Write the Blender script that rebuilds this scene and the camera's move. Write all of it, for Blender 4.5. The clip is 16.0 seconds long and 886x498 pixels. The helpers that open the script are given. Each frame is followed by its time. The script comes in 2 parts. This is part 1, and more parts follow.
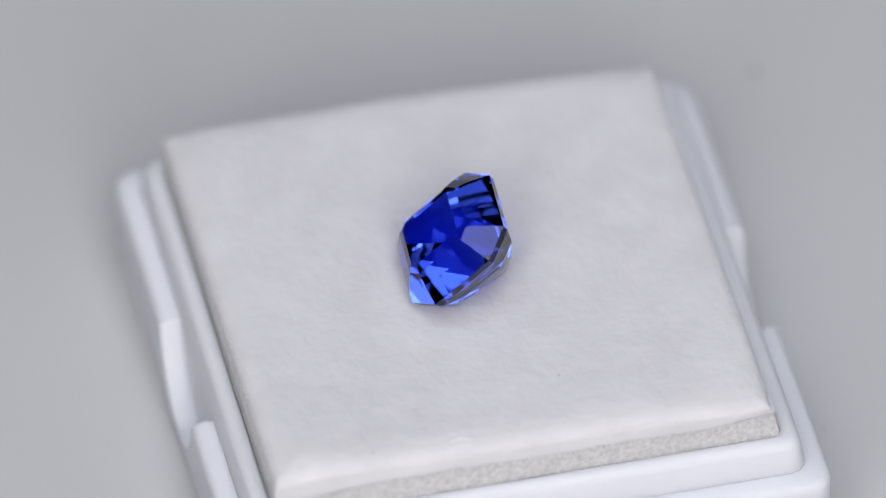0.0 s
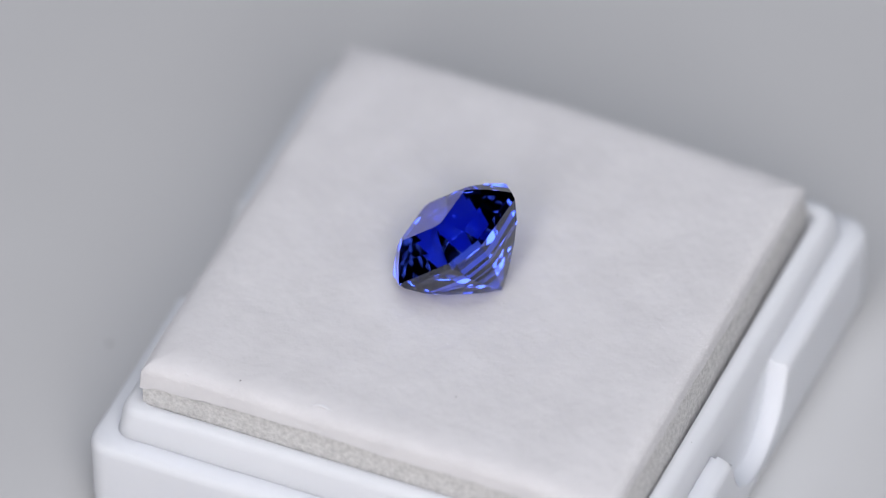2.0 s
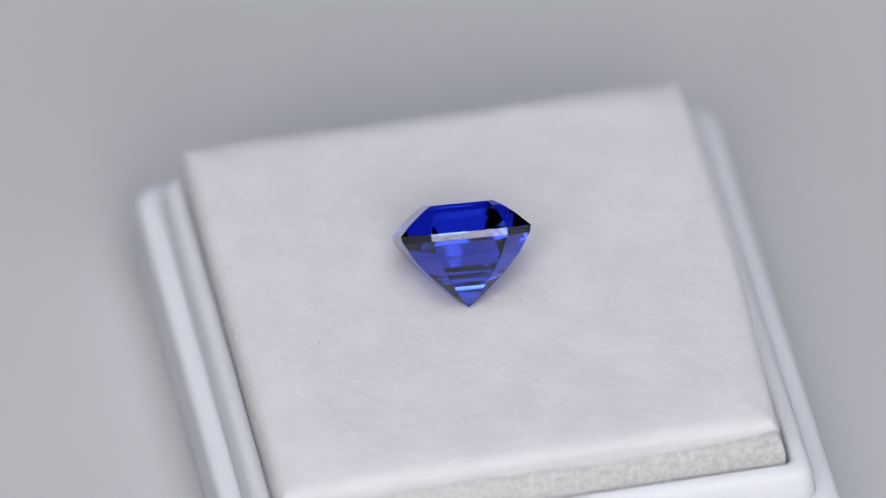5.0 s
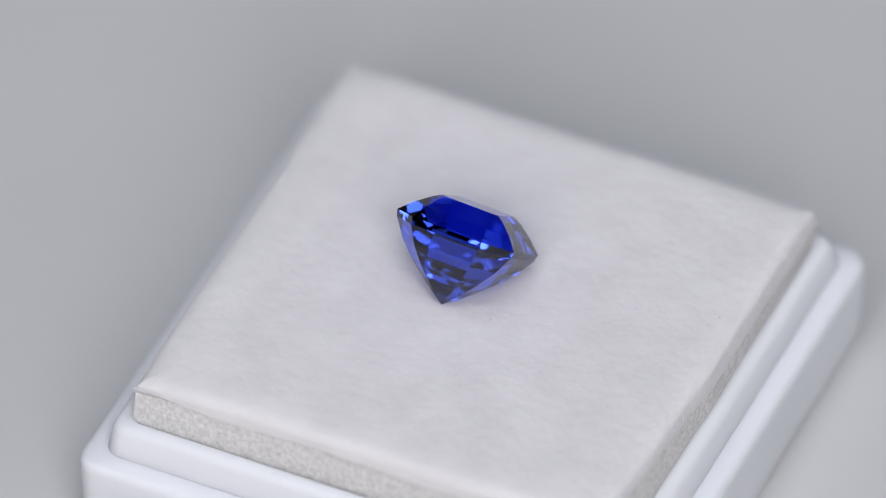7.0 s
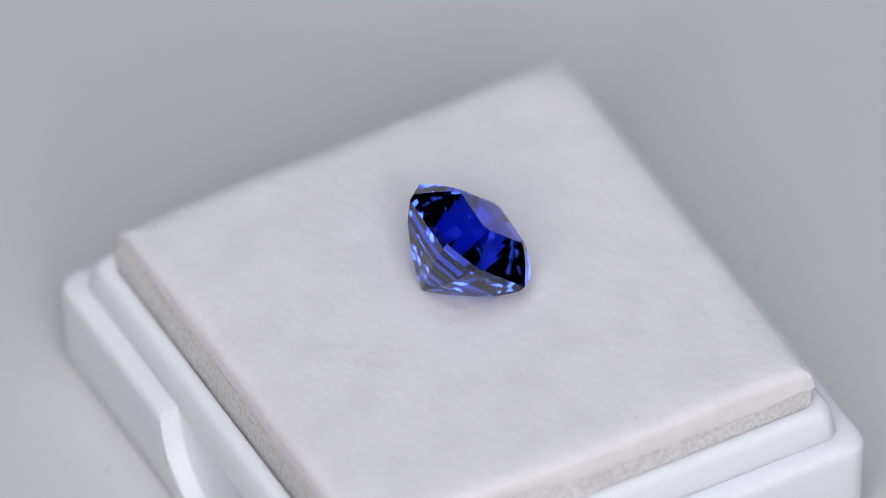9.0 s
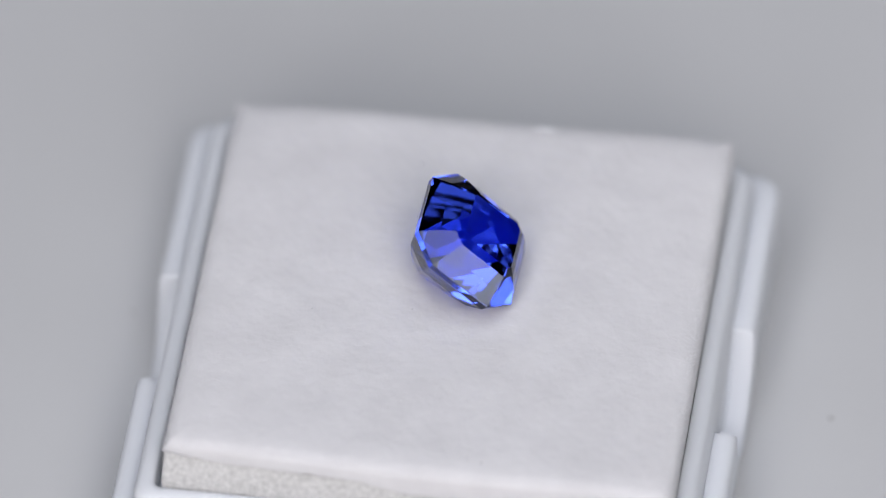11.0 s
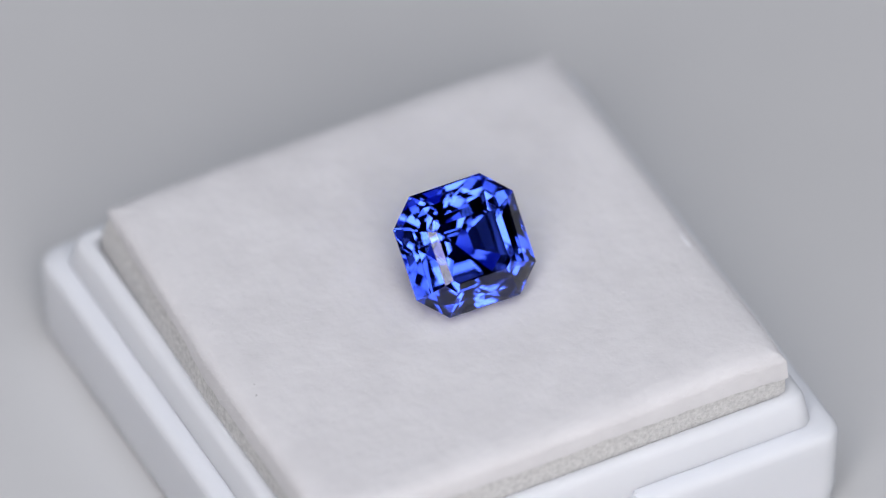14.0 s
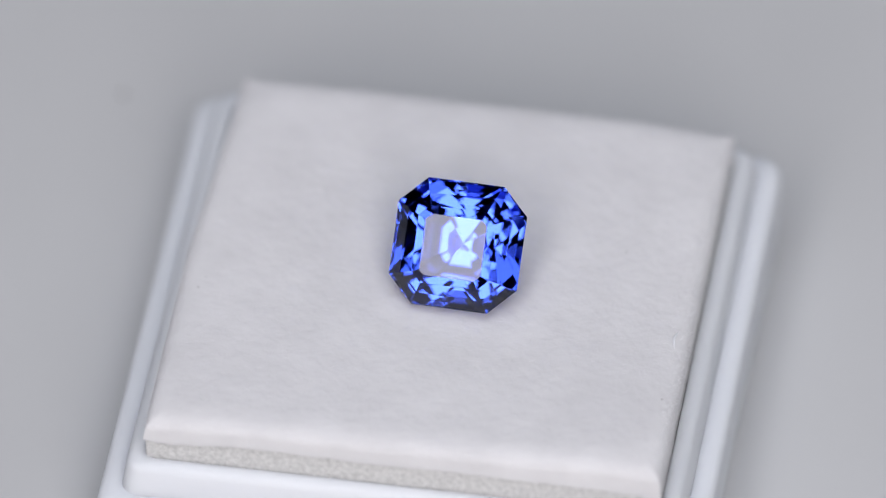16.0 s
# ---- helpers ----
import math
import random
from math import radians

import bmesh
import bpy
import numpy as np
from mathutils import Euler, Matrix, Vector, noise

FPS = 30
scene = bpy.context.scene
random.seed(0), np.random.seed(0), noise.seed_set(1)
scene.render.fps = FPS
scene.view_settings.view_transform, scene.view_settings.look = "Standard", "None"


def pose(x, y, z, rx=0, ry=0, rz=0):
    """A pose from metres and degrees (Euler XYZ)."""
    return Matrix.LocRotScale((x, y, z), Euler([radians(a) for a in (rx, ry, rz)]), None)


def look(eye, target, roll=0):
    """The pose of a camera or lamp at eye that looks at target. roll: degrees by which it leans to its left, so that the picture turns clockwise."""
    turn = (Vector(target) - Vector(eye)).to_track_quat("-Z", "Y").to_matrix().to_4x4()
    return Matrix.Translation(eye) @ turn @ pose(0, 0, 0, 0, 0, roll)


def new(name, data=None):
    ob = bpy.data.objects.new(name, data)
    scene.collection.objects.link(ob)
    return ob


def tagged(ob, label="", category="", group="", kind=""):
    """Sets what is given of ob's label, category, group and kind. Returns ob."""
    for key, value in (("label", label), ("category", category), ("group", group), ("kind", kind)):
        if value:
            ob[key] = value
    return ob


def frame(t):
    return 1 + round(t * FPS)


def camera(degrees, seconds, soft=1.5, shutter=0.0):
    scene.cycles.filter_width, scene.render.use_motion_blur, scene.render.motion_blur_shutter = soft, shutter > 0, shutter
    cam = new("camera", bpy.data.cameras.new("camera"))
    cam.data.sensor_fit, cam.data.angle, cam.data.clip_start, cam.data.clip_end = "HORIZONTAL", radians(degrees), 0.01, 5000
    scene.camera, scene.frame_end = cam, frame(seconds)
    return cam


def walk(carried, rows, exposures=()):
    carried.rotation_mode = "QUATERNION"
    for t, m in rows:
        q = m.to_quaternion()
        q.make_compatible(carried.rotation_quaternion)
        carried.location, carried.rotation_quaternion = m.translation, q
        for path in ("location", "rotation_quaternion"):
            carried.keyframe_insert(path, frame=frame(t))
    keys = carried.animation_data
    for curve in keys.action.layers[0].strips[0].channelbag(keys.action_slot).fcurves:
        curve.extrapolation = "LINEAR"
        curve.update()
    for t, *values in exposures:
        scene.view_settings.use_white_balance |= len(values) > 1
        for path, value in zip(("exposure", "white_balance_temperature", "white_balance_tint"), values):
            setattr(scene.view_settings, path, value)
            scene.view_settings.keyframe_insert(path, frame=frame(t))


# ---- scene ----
MM = 0.001

# ---- camera: stands still, a long macro lens on a tripod ----
ELEV, REACH = radians(44.13), 0.7509
AIM = Vector((-0.00102, 0.00342, 0.0096))
EYE = AIM - REACH * Vector((0, math.cos(ELEV), -math.sin(ELEV)))
cam = camera(3.733, 16.0, soft=0.8)
cam.data.dof.use_dof = True
cam.data.dof.focus_distance = 0.7440
cam.data.dof.aperture_fstop = 17.0
walk(cam, [(0.0, look(EYE, AIM, -0.2)), (16.0, look(EYE, AIM, -0.2))])

# ---- light: two upright strip lights beside the lens, a small softbox low at the side and an added cooler fill overhead ----
world = bpy.data.worlds.new("world")
scene.world = world
world.use_nodes = True
world.node_tree.nodes["Background"].inputs[0].default_value = (0.8, 0.85, 1.0, 1)
world.node_tree.nodes["Background"].inputs[1].default_value = 0.02


def softbox(name, x, y, z, width, height, watts, colour, lean=0, aim=(0, 0, 0.01)):
    data = bpy.data.lights.new(name, "AREA")
    data.shape, data.size, data.size_y = "RECTANGLE", width, height
    data.energy, data.color = watts, colour
    ob = new(name, data)
    ob.matrix_world = look((x, y, z), aim, lean)
    return ob


def on_dome(azimuth, elevation, r):
    a, e = radians(azimuth), radians(elevation)
    return r * math.sin(a) * math.cos(e), -r * math.cos(a) * math.cos(e), r * math.sin(e)


softbox("strip_light_left", *on_dome(-22.6, 38, 0.85), 0.22, 0.54, 2.25, (1.0, 0.965, 0.985))
softbox("strip_light_right", *on_dome(13.1, 38, 0.85), 0.285, 0.54, 2.9, (1.0, 0.965, 0.985), -8)
# added fill that brightens upward faces; no such lamp is known
softbox("overhead_fill", 0.0, -0.22, 1.5, 1.2, 1.2, 10.1, (0.81, 0.865, 1.0))
softbox("softbox_side", *on_dome(47, 17, 0.95), 0.26, 0.22, 0.65, (0.92, 0.95, 1.0))
scene.view_settings.exposure = 0.0


# ---- materials ----
def material(name, colour, rough=0.5, spec=0.5):
    m = bpy.data.materials.new(name)
    m.use_nodes = True
    b = m.node_tree.nodes["Principled BSDF"]
    b.inputs["Base Color"].default_value = (*colour, 1)
    b.inputs["Roughness"].default_value = rough
    b.inputs["Specular IOR Level"].default_value = spec
    return m


def vary(m, low, high, scale, bump=0.0, bump_scale=None, detail=4.0, distance=0.0001):
    """Colour between two shades at one size, and relief at another."""
    t = m.node_tree
    b = t.nodes["Principled BSDF"]
    pos = t.nodes.new("ShaderNodeTexCoord")
    n = t.nodes.new("ShaderNodeTexNoise")
    n.inputs["Scale"].default_value, n.inputs["Detail"].default_value = scale, detail
    t.links.new(pos.outputs["Object"], n.inputs["Vector"])
    r = t.nodes.new("ShaderNodeValToRGB")
    r.color_ramp.elements[0].position, r.color_ramp.elements[1].position = 0.3, 0.7
    r.color_ramp.elements[0].color, r.color_ramp.elements[1].color = (*low, 1), (*high, 1)
    t.links.new(n.outputs["Fac"], r.inputs["Fac"])
    t.links.new(r.outputs["Color"], b.inputs["Base Color"])
    if bump:
        k = t.nodes.new("ShaderNodeTexNoise")
        k.inputs["Scale"].default_value, k.inputs["Detail"].default_value = bump_scale, 5
        t.links.new(pos.outputs["Object"], k.inputs["Vector"])
        u = t.nodes.new("ShaderNodeBump")
        u.inputs["Strength"].default_value, u.inputs["Distance"].default_value = bump, distance
        t.links.new(k.outputs["Fac"], u.inputs["Height"])
        t.links.new(u.outputs["Normal"], b.inputs["Normal"])
    return m


felt = vary(material("white_felt", (0.78, 0.77, 0.78), 0.95, 0.1), (0.755, 0.742, 0.748), (0.815, 0.802, 0.808), 420, 0.7, 1500)
sponge = vary(material("grey_foam", (0.6, 0.6, 0.58), 0.95, 0.1), (0.60, 0.595, 0.58), (0.80, 0.79, 0.775), 3400, 1.0, 4800)
plastic = vary(material("white_plastic", (0.85, 0.85, 0.85), 0.6, 0.28), (0.785, 0.803, 0.84), (0.815, 0.833, 0.87), 60, 0.05, 900)
acrylic = vary(material("white_turntable", (0.66, 0.66, 0.65), 0.45, 0.4), (0.60, 0.60, 0.598), (0.65, 0.65, 0.648), 25, 0.04, 1500)
t = sponge.node_tree
b = t.nodes["Principled BSDF"]
pos = t.nodes.new("ShaderNodeTexCoord")
cells = t.nodes.new("ShaderNodeTexVoronoi")
cells.inputs["Scale"].default_value = 6500
t.links.new(pos.outputs["Object"], cells.inputs["Vector"])
# shade inside the foam's fine pores, put into the colour
pore_shade = t.nodes.new("ShaderNodeValToRGB")
pore_shade.color_ramp.elements[0].position, pore_shade.color_ramp.elements[1].position = 0.0, 0.5
pore_shade.color_ramp.elements[0].color = (0.86, 0.855, 0.85, 1)
t.links.new(cells.outputs["Distance"], pore_shade.inputs["Fac"])
mix = t.nodes.new("ShaderNodeMix")
mix.data_type, mix.blend_type = "RGBA", "MULTIPLY"
mix.inputs["Factor"].default_value = 1
t.links.new(b.inputs["Base Color"].links[0].from_socket, mix.inputs["A"])
t.links.new(pore_shade.outputs["Color"], mix.inputs["B"])
t.links.new(mix.outputs["Result"], b.inputs["Base Color"])
dust = material("grey_dust", (0.20, 0.19, 0.18), 0.9, 0.1)
hair = material("white_fibre", (0.84, 0.83, 0.84), 0.8, 0.2)
lint_white = material("lint_white", (0.92, 0.93, 0.95), 0.35, 0.6)
wall_paint = vary(material("black_wall_paint", (0.03, 0.03, 0.03), 0.9, 0.1), (0.022, 0.022, 0.023), (0.035, 0.035, 0.036), 3)
wood = vary(material("dark_desk", (0.14, 0.12, 0.10), 0.5, 0.3), (0.10, 0.09, 0.08), (0.17, 0.15, 0.13), 8)

for m, w, r in ((plastic, 0.6, 0.0015), (felt, 0.5, 0.0006), (sponge, 0.2, 0.0012)):
    b = m.node_tree.nodes["Principled BSDF"]
    b.inputs["Subsurface Weight"].default_value = w
    b.inputs["Subsurface Radius"].default_value = (1, 1, 1)
    b.inputs["Subsurface Scale"].default_value = r
sapphire = material("sapphire", (0.052, 0.112, 0.93), 0.0, 0.5)
b = sapphire.node_tree.nodes["Principled BSDF"]
b.inputs["Transmission Weight"].default_value = 1.0
b.inputs["IOR"].default_value = 1.77
b.inputs["Specular Tint"].default_value = (0.76, 0.79, 0.98, 1)


# ---- mesh helpers ----
def finish(name, bm, mat, parent=None, label="", smooth=False):
    me = bpy.data.meshes.new(name)
    bmesh.ops.recalc_face_normals(bm, faces=bm.faces)
    if smooth:
        for e in bm.edges:
            if len(e.link_faces) == 2 and e.calc_face_angle(0) > 0.75:
                e.smooth = False
    bm.to_mesh(me)
    bm.free()
    me.materials.append(mat)
    for p in me.polygons:
        p.use_smooth = smooth
    ob = new(name, me)
    ob.parent = parent
    return tagged(ob, label) if label else ob


def part(name, bm, mat, parent, label="", smooth=False):
    return finish(name, bm, mat, parent, label, smooth)


def box_mesh(x0, y0, z0, x1, y1, z1):
    bm = bmesh.new()
    bmesh.ops.create_cube(bm, size=1)
    for v in bm.verts:
        v.co = Vector((x0 + (v.co.x + 0.5) * (x1 - x0), y0 + (v.co.y + 0.5) * (y1 - y0), z0 + (v.co.z + 0.5) * (z1 - z0)))
    return bm


def rounded_square(half, r, n_side, n_corner):
    """Points round a square with round corners, counter-clockwise from the middle of the +x side's lower end."""
    pts = []
    for k in range(4):
        a0 = k * math.pi / 2
        c, s = math.cos(a0), math.sin(a0)
        for i in range(n_side):
            y = -(half - r) + 2 * (half - r) * i / n_side
            pts.append((c * half - s * y, s * half + c * y))
        for i in range(n_corner):
            a = i / n_corner * math.pi / 2
            x, y = half - r + r * math.cos(a), half - r + r * math.sin(a)
            pts.append((c * x - s * y, s * x + c * y))
    return pts


def loft(loops, caps=(True, True)):
    bm = bmesh.new()
    rings = [[bm.verts.new(p) for p in loop] for loop in loops]
    n = len(rings[0])
    for a, b2 in zip(rings, rings[1:]):
        for i in range(n):
            bm.faces.new((a[i], a[(i + 1) % n], b2[(i + 1) % n], b2[i]))
    if caps[0]:
        bm.faces.new(rings[0])
    if caps[1]:
        bm.faces.new(rings[-1])
    return bm


# ---- the turning set: its frame at t seconds, box frame in millimetres over the turntable's top ----
TRAY_C = (0.27, -0.30)          # centre of the tray in the frame of the foam pad


def turned(t, local=Matrix()):
    return Matrix.Rotation(radians(103.09 - 18.279 * t), 4, "Z") @ Matrix.Translation((0.00088, -0.00041, 0)) @ local


# ---- room: unseen, added round the set; walls and ceiling black to darken the stone's reflections ----
def room():
    floor = finish("floor", box_mesh(-2, -2, -0.85, 2, 2, -0.80), wood)
    tagged(floor, "dark studio floor under the desk", "floor", kind="structure")
    ceiling = finish("ceiling", box_mesh(-2, -2, 1.7, 2, 2, 1.75), wall_paint)
    tagged(ceiling, "unseen black studio ceiling, keeps the stone's reflections dark", "ceiling", kind="structure")
    for name, c in (("wall_north", (-2, 2, 2, 2.1)), ("wall_south", (-2, -2.1, 2, -2)), ("wall_east", (2, -2, 2.1, 2)), ("wall_west", (-2.1, -2, -2, 2))):
        w = finish(name, box_mesh(c[0], c[1], -0.80, c[2], c[3], 1.7), wall_paint)
        tagged(w, "unseen black studio wall, keeps the stone's reflections dark", "wall", kind="structure")
    desk = new("desk")
    tagged(desk, "dark wooden desk under the white turntable", "desk")
    part("desktop", box_mesh(-0.6, -0.3, -0.045, 0.6, 0.5, -0.017), wood, desk)
    for x in (-0.56, 0.52):
        for y in (-0.28, 0.44):
            part("leg", box_mesh(x, y, -0.80, x + 0.04, y + 0.04, -0.045), wood, desk)


room()


# ---- turntable ----
def turntable():
    bm = bmesh.new()
    prof = [(0.158, -0.017), (0.160, -0.016), (0.160, -0.0008), (0.1592, 0.0)]
    n = 128
    rings = [[bm.verts.new((r * math.cos(2 * math.pi * i / n), r * math.sin(2 * math.pi * i / n), z)) for i in range(n)] for r, z in prof]
    for a, b2 in zip(rings, rings[1:]):
        for i in range(n):
            bm.faces.new((a[i], a[(i + 1) % n], b2[(i + 1) % n], b2[i]))
    bm.faces.new(rings[0])
    bm.faces.new(rings[-1])
    ob = finish("turntable", bm, acrylic)
    return tagged(ob, "satin white acrylic turntable disc, slowly turning", "turntable")


# ---- the display box ----
def tray():
    base = new("gem_box_base")
    tagged(base, "open white plastic gem display box base on the turntable", "display box")
    prof = [(15.95, 1.0, 0.0), (16.20, 1.1, 0.10), (16.46, 1.2, 0.40), (16.56, 1.2, 1.5), (16.58, 1.25, 3.0), (16.64, 1.3, 4.6), (16.66, 1.3, 5.30),
            (16.62, 1.3, 5.55), (16.50, 1.3, 5.74), (16.32, 1.2, 5.84), (16.0, 1.2, 5.87), (15.75, 1.1, 5.88), (15.45, 1.0, 5.89)]
    loops = []
    for h, r, z in prof:
        loop = []
        for x, y in rounded_square(h, r, 140, 10):
            # a round thumb notch through the step on two opposite sides
            top = 5.9 - 4.5 * math.sqrt(1 - (x / 3.95) ** 2) if abs(y) > 15 and abs(x) < 3.95 else 9
            loop.append(((x + TRAY_C[0]) * MM, (y + TRAY_C[1]) * MM, min(z, top) * MM))
        loops.append(loop)
    loops.append([((x + TRAY_C[0]) * MM, (y + TRAY_C[1]) * MM, 5.885 * MM) for x, y in rounded_square(15.2, 1.0, 140, 10)])
    part("outer_step", loft(loops), plastic, base, smooth=True)
    prof = [(15.48, 1.0, 5.60), (15.36, 1.0, 6.2), (15.20, 1.0, 7.35), (15.08, 1.0, 7.62), (14.85, 0.9, 7.78), (14.55, 0.8, 7.80), (14.30, 0.7, 7.77), (14.20, 0.6, 7.66), (14.16, 0.6, 7.3), (14.16, 0.6, 5.95)]
    loops = [[((x + TRAY_C[0]) * MM, (y + TRAY_C[1]) * MM, z * MM) for x, y in rounded_square(h, r, 60, 8)] for h, r, z in prof]
    part("inner_rim", loft(loops), plastic, base, smooth=True)
    return base


# ---- the pad ----
CORNERS = ((-13.95, -13.96), (13.72, -13.99), (14.46, 13.93), (-13.95, 13.90))


def quad_point(u, v):
    (ax, ay), (bx, by), (cx, cy), (dx, dy) = CORNERS
    swell = 0.74 * u * (min(1, 2 * v) - v)
    return swell + (1 - u) * (1 - v) * ax + u * (1 - v) * bx + u * v * cx + (1 - u) * v * dx, (1 - u) * (1 - v) * ay + u * (1 - v) * by + u * v * cy + (1 - u) * v * dy


REST = (-0.85, 0.60)       # where the stone touches


def felt_height(x, y, d):
    """The felt's top at d millimetres from its edge."""
    e, f = max(0.0, 1 - d / 0.85), max(0.0, 1 - d / 1.9)
    p = Vector((x, y, 0))
    # two neighbouring sides fall off a little more than the others
    slope = max(0.0, 1 - (x + 13.95) / 1.4, 1 - (13.9 - y) / 1.4)
    z = 10.74 - 0.62 * (1 - max(0.0, 1 - e ** 2.6) ** (1 / 2.6)) - 0.10 * min(1.0, slope) ** 1.6 - 0.22 * f * f
    z += 0.30 * math.exp(-((x + 14) ** 2 + (y - 14) ** 2) / 60) - 0.40 * math.exp(-((x + 14) ** 2 + (y + 14) ** 2) / 14)
    z -= 0.25 * math.exp(-((x + 14) ** 2 + (y - 14) ** 2) / 4)
    z -= 0.22 * (math.exp(-((x - 14.4) ** 2 + (y - 14) ** 2) / 3) + math.exp(-((x - 13.7) ** 2 + (y + 14) ** 2) / 3))
    z += 0.03 * noise.noise(p * 0.4) + 0.018 * noise.noise(p * 1.05) + 0.012 * noise.noise(p * 2.1)
    # pressed in under the stone
    press = max(0.0, min(1.0, (2.6 - math.hypot(x - REST[0], y - REST[1])) / 0.9))
    press *= press * (3 - 2 * press)
    z += 0.012 * noise.noise(p * 4.3) + 0.010 * noise.noise(p * 9.3)
    return z + (10.63 - z) * press


def fibres(spots, seed):
    """Short tapered hairs, three-sided; spots: place, direction, length, thickness in millimetres."""
    rng = random.Random(seed)
    verts, faces = [], []
    for p, way, length, thick in spots:
        side = way.cross(Vector((rng.uniform(-1, 1), rng.uniform(-1, 1), rng.uniform(-1, 1)))).normalized()
        up = way.cross(side).normalized()
        bend = side * rng.uniform(-0.3, 0.3) * length
        k = len(verts)
        for s, r in ((0, 1.0), (0.5, 0.8)):
            c = p + way * length * s + bend * s * s
            for a in (0, 2.094, 4.189):
                verts.append((c + (side * math.cos(a) + up * math.sin(a)) * thick * r) * MM)
        verts.append((p + way * length + bend) * MM)
        for i in range(3):
            j = (i + 1) % 3
            faces.append((k + i, k + j, k + 3 + j, k + 3 + i))
            faces.append((k + 3 + i, k + 3 + j, k + 6))
    bm = bmesh.new()
    me = bpy.data.meshes.new("hairs")
    me.from_pydata([tuple(v) for v in verts], [], faces)
    bm.from_mesh(me)
    bpy.data.meshes.remove(me)
    return bm


def pad():
    ob = new("foam_pad")
    tagged(ob, "square grey foam pad with a white felt top in the box", "foam pad")
    n = 150
    bm = bmesh.new()
    grid = []
    for j in range(n + 1):
        row = []
        for i in range(n + 1):
            # finer towards the edges
            u, v = 0.5 - 0.5 * math.cos(math.pi * i / n), 0.5 - 0.5 * math.cos(math.pi * j / n)
            x, y = quad_point(u, v)
            z = felt_height(x, y, min(u, 1 - u, v, 1 - v) * 28)
            row.append(bm.verts.new((x * MM, y * MM, z * MM)))
        grid.append(row)
    for j in range(n):
        for i in range(n):
            bm.faces.new((grid[j][i], grid[j][i + 1], grid[j + 1][i + 1], grid[j + 1][i]))
    edge = [grid[0][i] for i in range(n)] + [grid[j][n] for j in range(n)] + [grid[n][i] for i in range(n, 0, -1)] + [grid[j][0] for j in range(n, 0, -1)]
    low = []
    for v in edge:
        p = v.co / MM
        q = Vector((p.x, p.y, 0))
        z = 9.50 + 0.22 * noise.noise(q * 0.16) + 0.07 * noise.noise(q * 0.9) + 0.05 * noise.noise(q * 2.7)
        z += 0.42 * math.exp(-min((q - Vector((cx, cy, 0))).length for cx, cy in CORNERS) / 1.6) - (0.10 if q.x < -13 else 0)
        z -= 0.55 * math.exp(-(q - Vector((-13.95, 13.90, 0))).length / 2.6)
        z -= 0.25 * min(1, max(0, (q.x - 9) / 4.5)) * (1 + math.tanh((q.y + 2) * 0.8))
        z -= 0.3 * min(1, max(0, (q.y - 13) / 0.6))
        out = 1.005 + 0.003 * noise.noise(q * 1.1)
        low.append(bm.verts.new((v.co.x * out, v.co.y * out, z * MM)))
    for i in range(len(edge)):
        k = (i + 1) % len(edge)
        bm.faces.new((edge[i], edge[k], low[k], low[i]))
    bm.faces.new(low)
    rng = random.Random(4)
    spots = []
    for _ in range(7000):
        u, v = rng.random(), rng.random()
        x, y = quad_point(u, v)
        a = rng.uniform(0, 2 * math.pi)
        way = Vector((math.cos(a), math.sin(a), rng.uniform(-0.05, 0.15))).normalized()
        if math.hypot(x - REST[0], y - REST[1]) < 3.2:
            continue
        spots.append((Vector((x, y, felt_height(x, y, min(u, 1 - u, v, 1 - v) * 28) - 0.01)), way, rng.uniform(0.2, 0.5), rng.uniform(0.003, 0.006)))
    for _ in range(7000):
        s, k = rng.random(), rng.randrange(4)
        d = rng.random() ** 2 * 0.02
        u, v = ((s, d), (1 - d, s), (1 - s, 1 - d), (d, 1 - s))[k]
        x, y = quad_point(u, v)
        out = ((0, -1), (1, 0), (0, 1), (-1, 0))[k]
        way = Vector((out[0] * rng.uniform(0, 1) + rng.uniform(-0.8, 0.8), out[1] * rng.uniform(0, 1) + rng.uniform(-0.8, 0.8), rng.uniform(-0.5, 0.8))).normalized()
        z = felt_height(x, y, d * 28) - 0.01 - (rng.uniform(0, 0.7) if d < 0.002 else 0)
        spots.append((Vector((x, y, z)), way, rng.uniform(0.10, 0.30), rng.uniform(0.005, 0.009)))
    hairs = part("felt_fuzz", fibres(spots, 5), hair, ob, "fine white fibres of the felt")
    tagged(hairs, kind="stuff")
    part("felt_top", bm, felt, ob, "white felt top with soft rounded edges", True)
    bm = bmesh.new()
    loops = []
    for z in (5.96, 7.0, 8.0, 9.0, 9.4, 9.62):
        loop = []
        for k in range(4):
            for i in range(70):
                s = i / 70
                u, v = ((s, 0), (1, s), (1 - s, 1), (0, 1 - s))[k]
                x, y = quad_point(0.002 + 0.996 * u, 0.002 + 0.996 * v)
                g = 1 - 0.004 * abs(noise.noise(Vector((x, y, z)) * 1.4))
                if v < 0.001:
                    y -= (0.12 + 0.33 * (1 - u)) * min(1, max(0, (9.6 - z) / 1.2))
                if u > 0.999:
                    x += 0.50 * (1 - v) * min(1, max(0, (9.6 - z) / 1.2))
                loop.append((x * g * MM, y * g * MM, z * MM))
        loops.append(loop)
    part("foam", loft(loops), sponge, ob, "grey porous foam", True)
    return ob


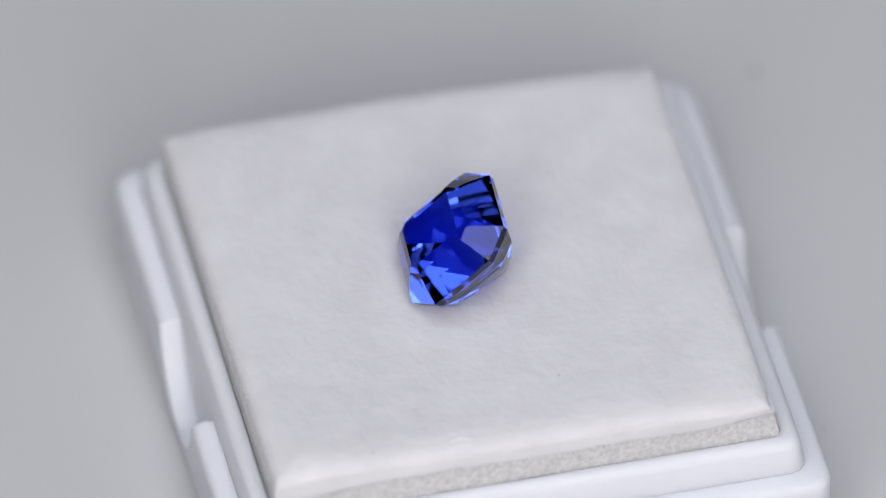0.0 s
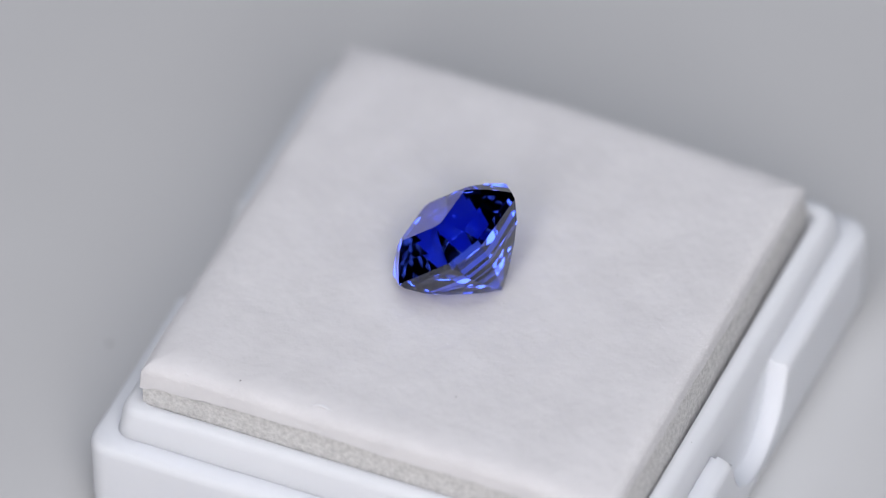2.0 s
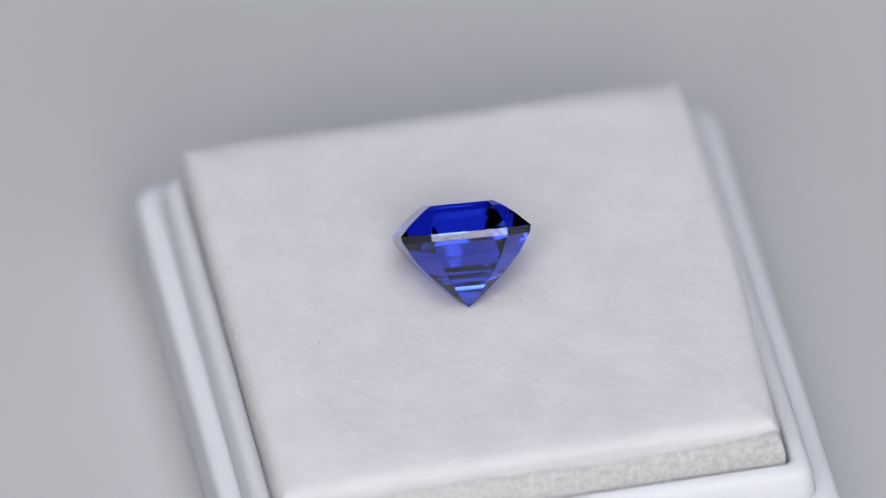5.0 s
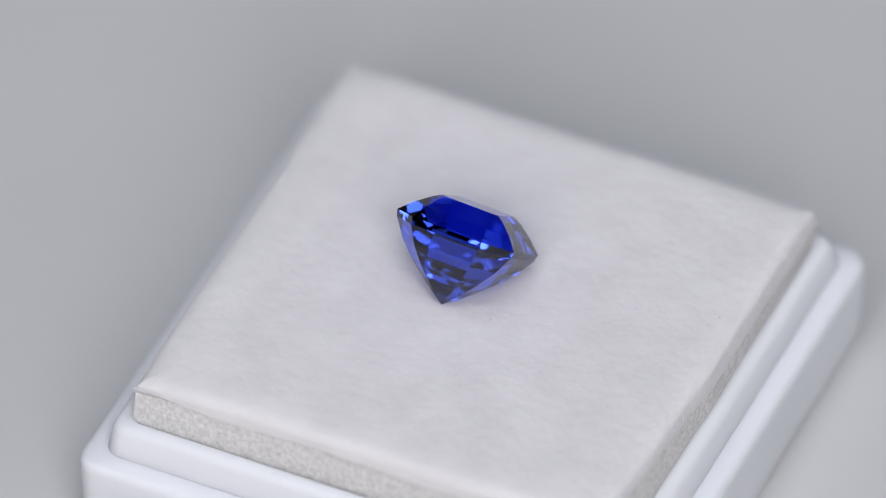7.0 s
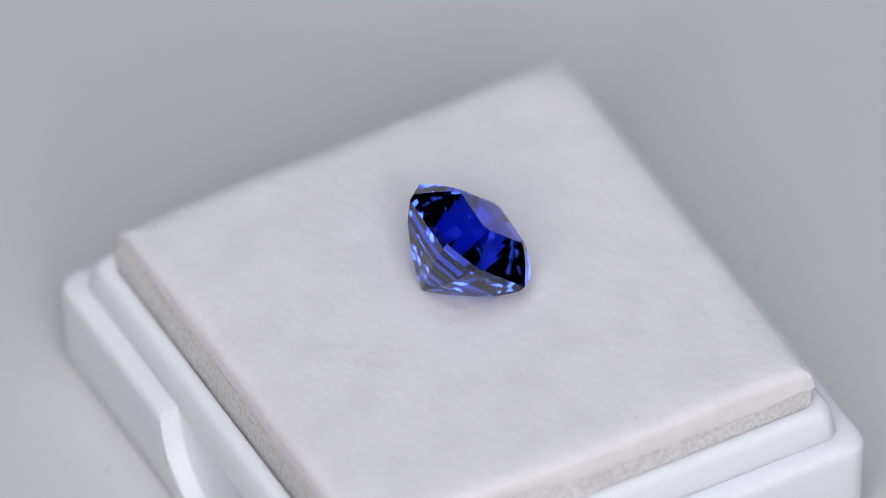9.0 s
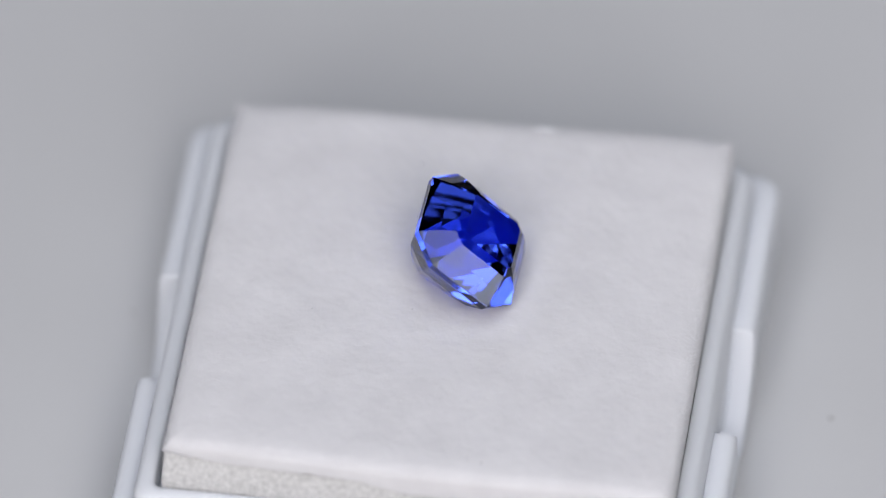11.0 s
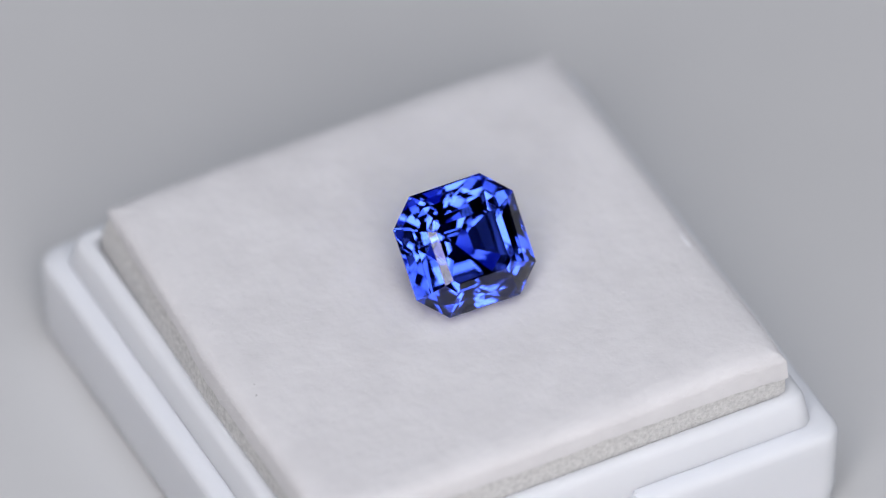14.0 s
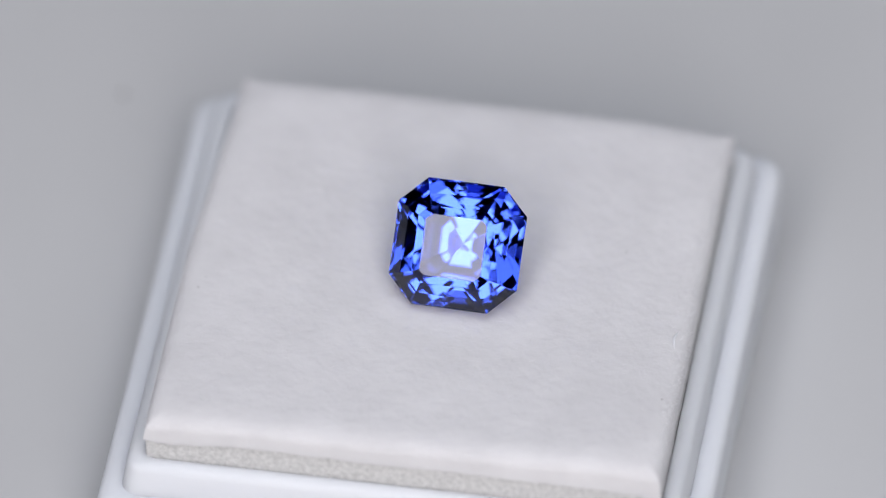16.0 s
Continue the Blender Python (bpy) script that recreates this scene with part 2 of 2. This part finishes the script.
# ---- the gem ----
def gem():
    """A step cut: each facet is one flat cut through a block, so that the edges fall where the cuts meet."""
    # from the table to the girdle and down to the tip: reach of the long sides, of the short sides, of the corners, height, shift
    steps = [(1.70, 1.72, 2.20, 1.72, -0.22), (2.14, 2.17, 2.64, 1.46, -0.20), (2.80, 2.85, 3.28, 0.93, -0.10), (3.51, 3.59, 3.98, 0.20, 0.0),
             (3.44, 3.52, 3.90, -0.20, 0.0), (2.80, 2.86, 3.20, -1.28, 0.05), (1.95, 1.98, 2.24, -2.27, 0.10), (0.78, 0.79, 0.90, -3.42, 0.17), (0, 0, 0, -4.04, 0.22)]
    rng = random.Random(11)
    bm = box_mesh(-5 * MM, -5 * MM, -5 * MM, 5 * MM, 5 * MM, 1.72 * MM)

    def cut(point, normal):
        everything = bm.verts[:] + bm.edges[:] + bm.faces[:]
        made = bmesh.ops.bisect_plane(bm, geom=everything, plane_co=point, plane_no=normal, clear_outer=True, dist=1e-8)
        rim = [e for e in made["geom_cut"] if isinstance(e, bmesh.types.BMEdge)]
        if rim:
            bmesh.ops.edgeloop_fill(bm, edges=rim)

    for k in range(8):
        way = Vector((math.cos(k * math.pi / 4), math.sin(k * math.pi / 4), 0))
        which = 2 if k % 2 else (0 if k % 4 == 0 else 1)
        side = [(st[which] + st[4] * way.x, st[3]) for st in steps]
        for (r0, z0), (r1, z1) in zip(side, side[1:]):
            # a hand-cut stone: every facet is a little off
            turn = way.copy()
            turn.rotate(Euler((0, 0, radians(rng.uniform(-0.5, 0.5)))))
            normal = turn * (z0 - z1) + Vector((0, 0, r1 - r0))
            middle = way * (r0 + r1) / 2 + Vector((0, 0, (z0 + z1) / 2))
            cut(middle * MM, normal.normalized())
    bmesh.ops.remove_doubles(bm, verts=bm.verts, dist=2e-6)
    ob = finish("gemstone", bm, sapphire)
    return tagged(ob, "octagonal step-cut blue sapphire lying tilted on white felt", "gemstone")


GEM_N = Vector((0.0482, 0.6803, 0.7314)).normalized()
GEM_X = Vector((-0.0224, -0.7313, 0.6817))
GEM_X = (GEM_X - GEM_X.dot(GEM_N) * GEM_N).normalized()
GEM_Y = GEM_N.cross(GEM_X)
GEM_POSE = Matrix.Translation((-0.00078, 0.00087, 0.0136)) @ Matrix((GEM_X, GEM_Y, GEM_N)).transposed().to_4x4()

# ---- dust ----
def speck(size, flat, seed):
    rng = random.Random(seed)
    bm = bmesh.new()
    bmesh.ops.create_icosphere(bm, subdivisions=1, radius=size * MM)
    for v in bm.verts:
        v.co *= rng.uniform(0.6, 1.3)
        v.co.z = max(0.0, v.co.z * flat + 0.5 * flat * size * MM)
    ob = finish("dust_speck", bm, dust)
    return tagged(ob, "tiny dark dust speck", "dust", "dust specks")


def lint():
    """A short curved fibre lying half in the felt, thinner towards both ends."""
    loops = []
    for i in range(9):
        k = i / 8
        r = 0.065 * math.sin(math.pi * (0.06 + 0.88 * k)) ** 0.5
        x, y, z = 0.10 * math.sin(math.pi * k), 1.2 * k, 0.03 + 0.10 * math.sin(math.pi * k)
        loops.append([((x + r * math.cos(a)) * MM, y * MM, (z + r * math.sin(a)) * MM) for a in (j * math.pi / 4 for j in range(8))])
    ob = finish("lint_fibre", loft(loops), lint_white, smooth=True)
    return tagged(ob, "short white lint fibre on the felt", "lint")


SPECKS = [(x, y, felt_height(x, y, 3) - 0.01, r) for x, y, r in ((-9.55, -3.0, 0.07), (1.95, -1.95, 0.06), (2.65, -7.4, 0.05), (-12.0, -9.55, 0.06), (13.3, 3.42, 0.07), (-13.2, 8.25, 0.07), (13.0, 2.6, 0.05))]
SPECKS += [(15.95, 2.5, 5.84, 0.07), (-5.0, -15.05, 7.77, 0.06), (-3.4, 20.75, 0.0, 0.20), (22.3, -22.2, 0.0, 0.32), (-6.5, -18.9, 0.0, 0.12)]

disc = turntable()
base = tray()
cushion = pad()
stone = gem()
turning = [(disc, Matrix.Translation((-0.00088, 0.00041, 0))), (base, Matrix()), (cushion, Matrix()), (stone, GEM_POSE)]
for i, (x, y, z, r) in enumerate(SPECKS):
    turning.append((speck(r * 0.65, 0.4, i), Matrix.Translation((x * MM, y * MM, z * MM)) @ Matrix.Rotation(i * 1.3, 4, "Z")))
turning.append((lint(), Matrix.Translation((-0.01325, 0.0028, (felt_height(-13.25, 2.8, 0.7) + 0.02) * MM))))


def motions():
    for ob, local in turning:
        walk(ob, [(k * 0.5, turned(k * 0.5, local)) for k in range(33)])


motions()
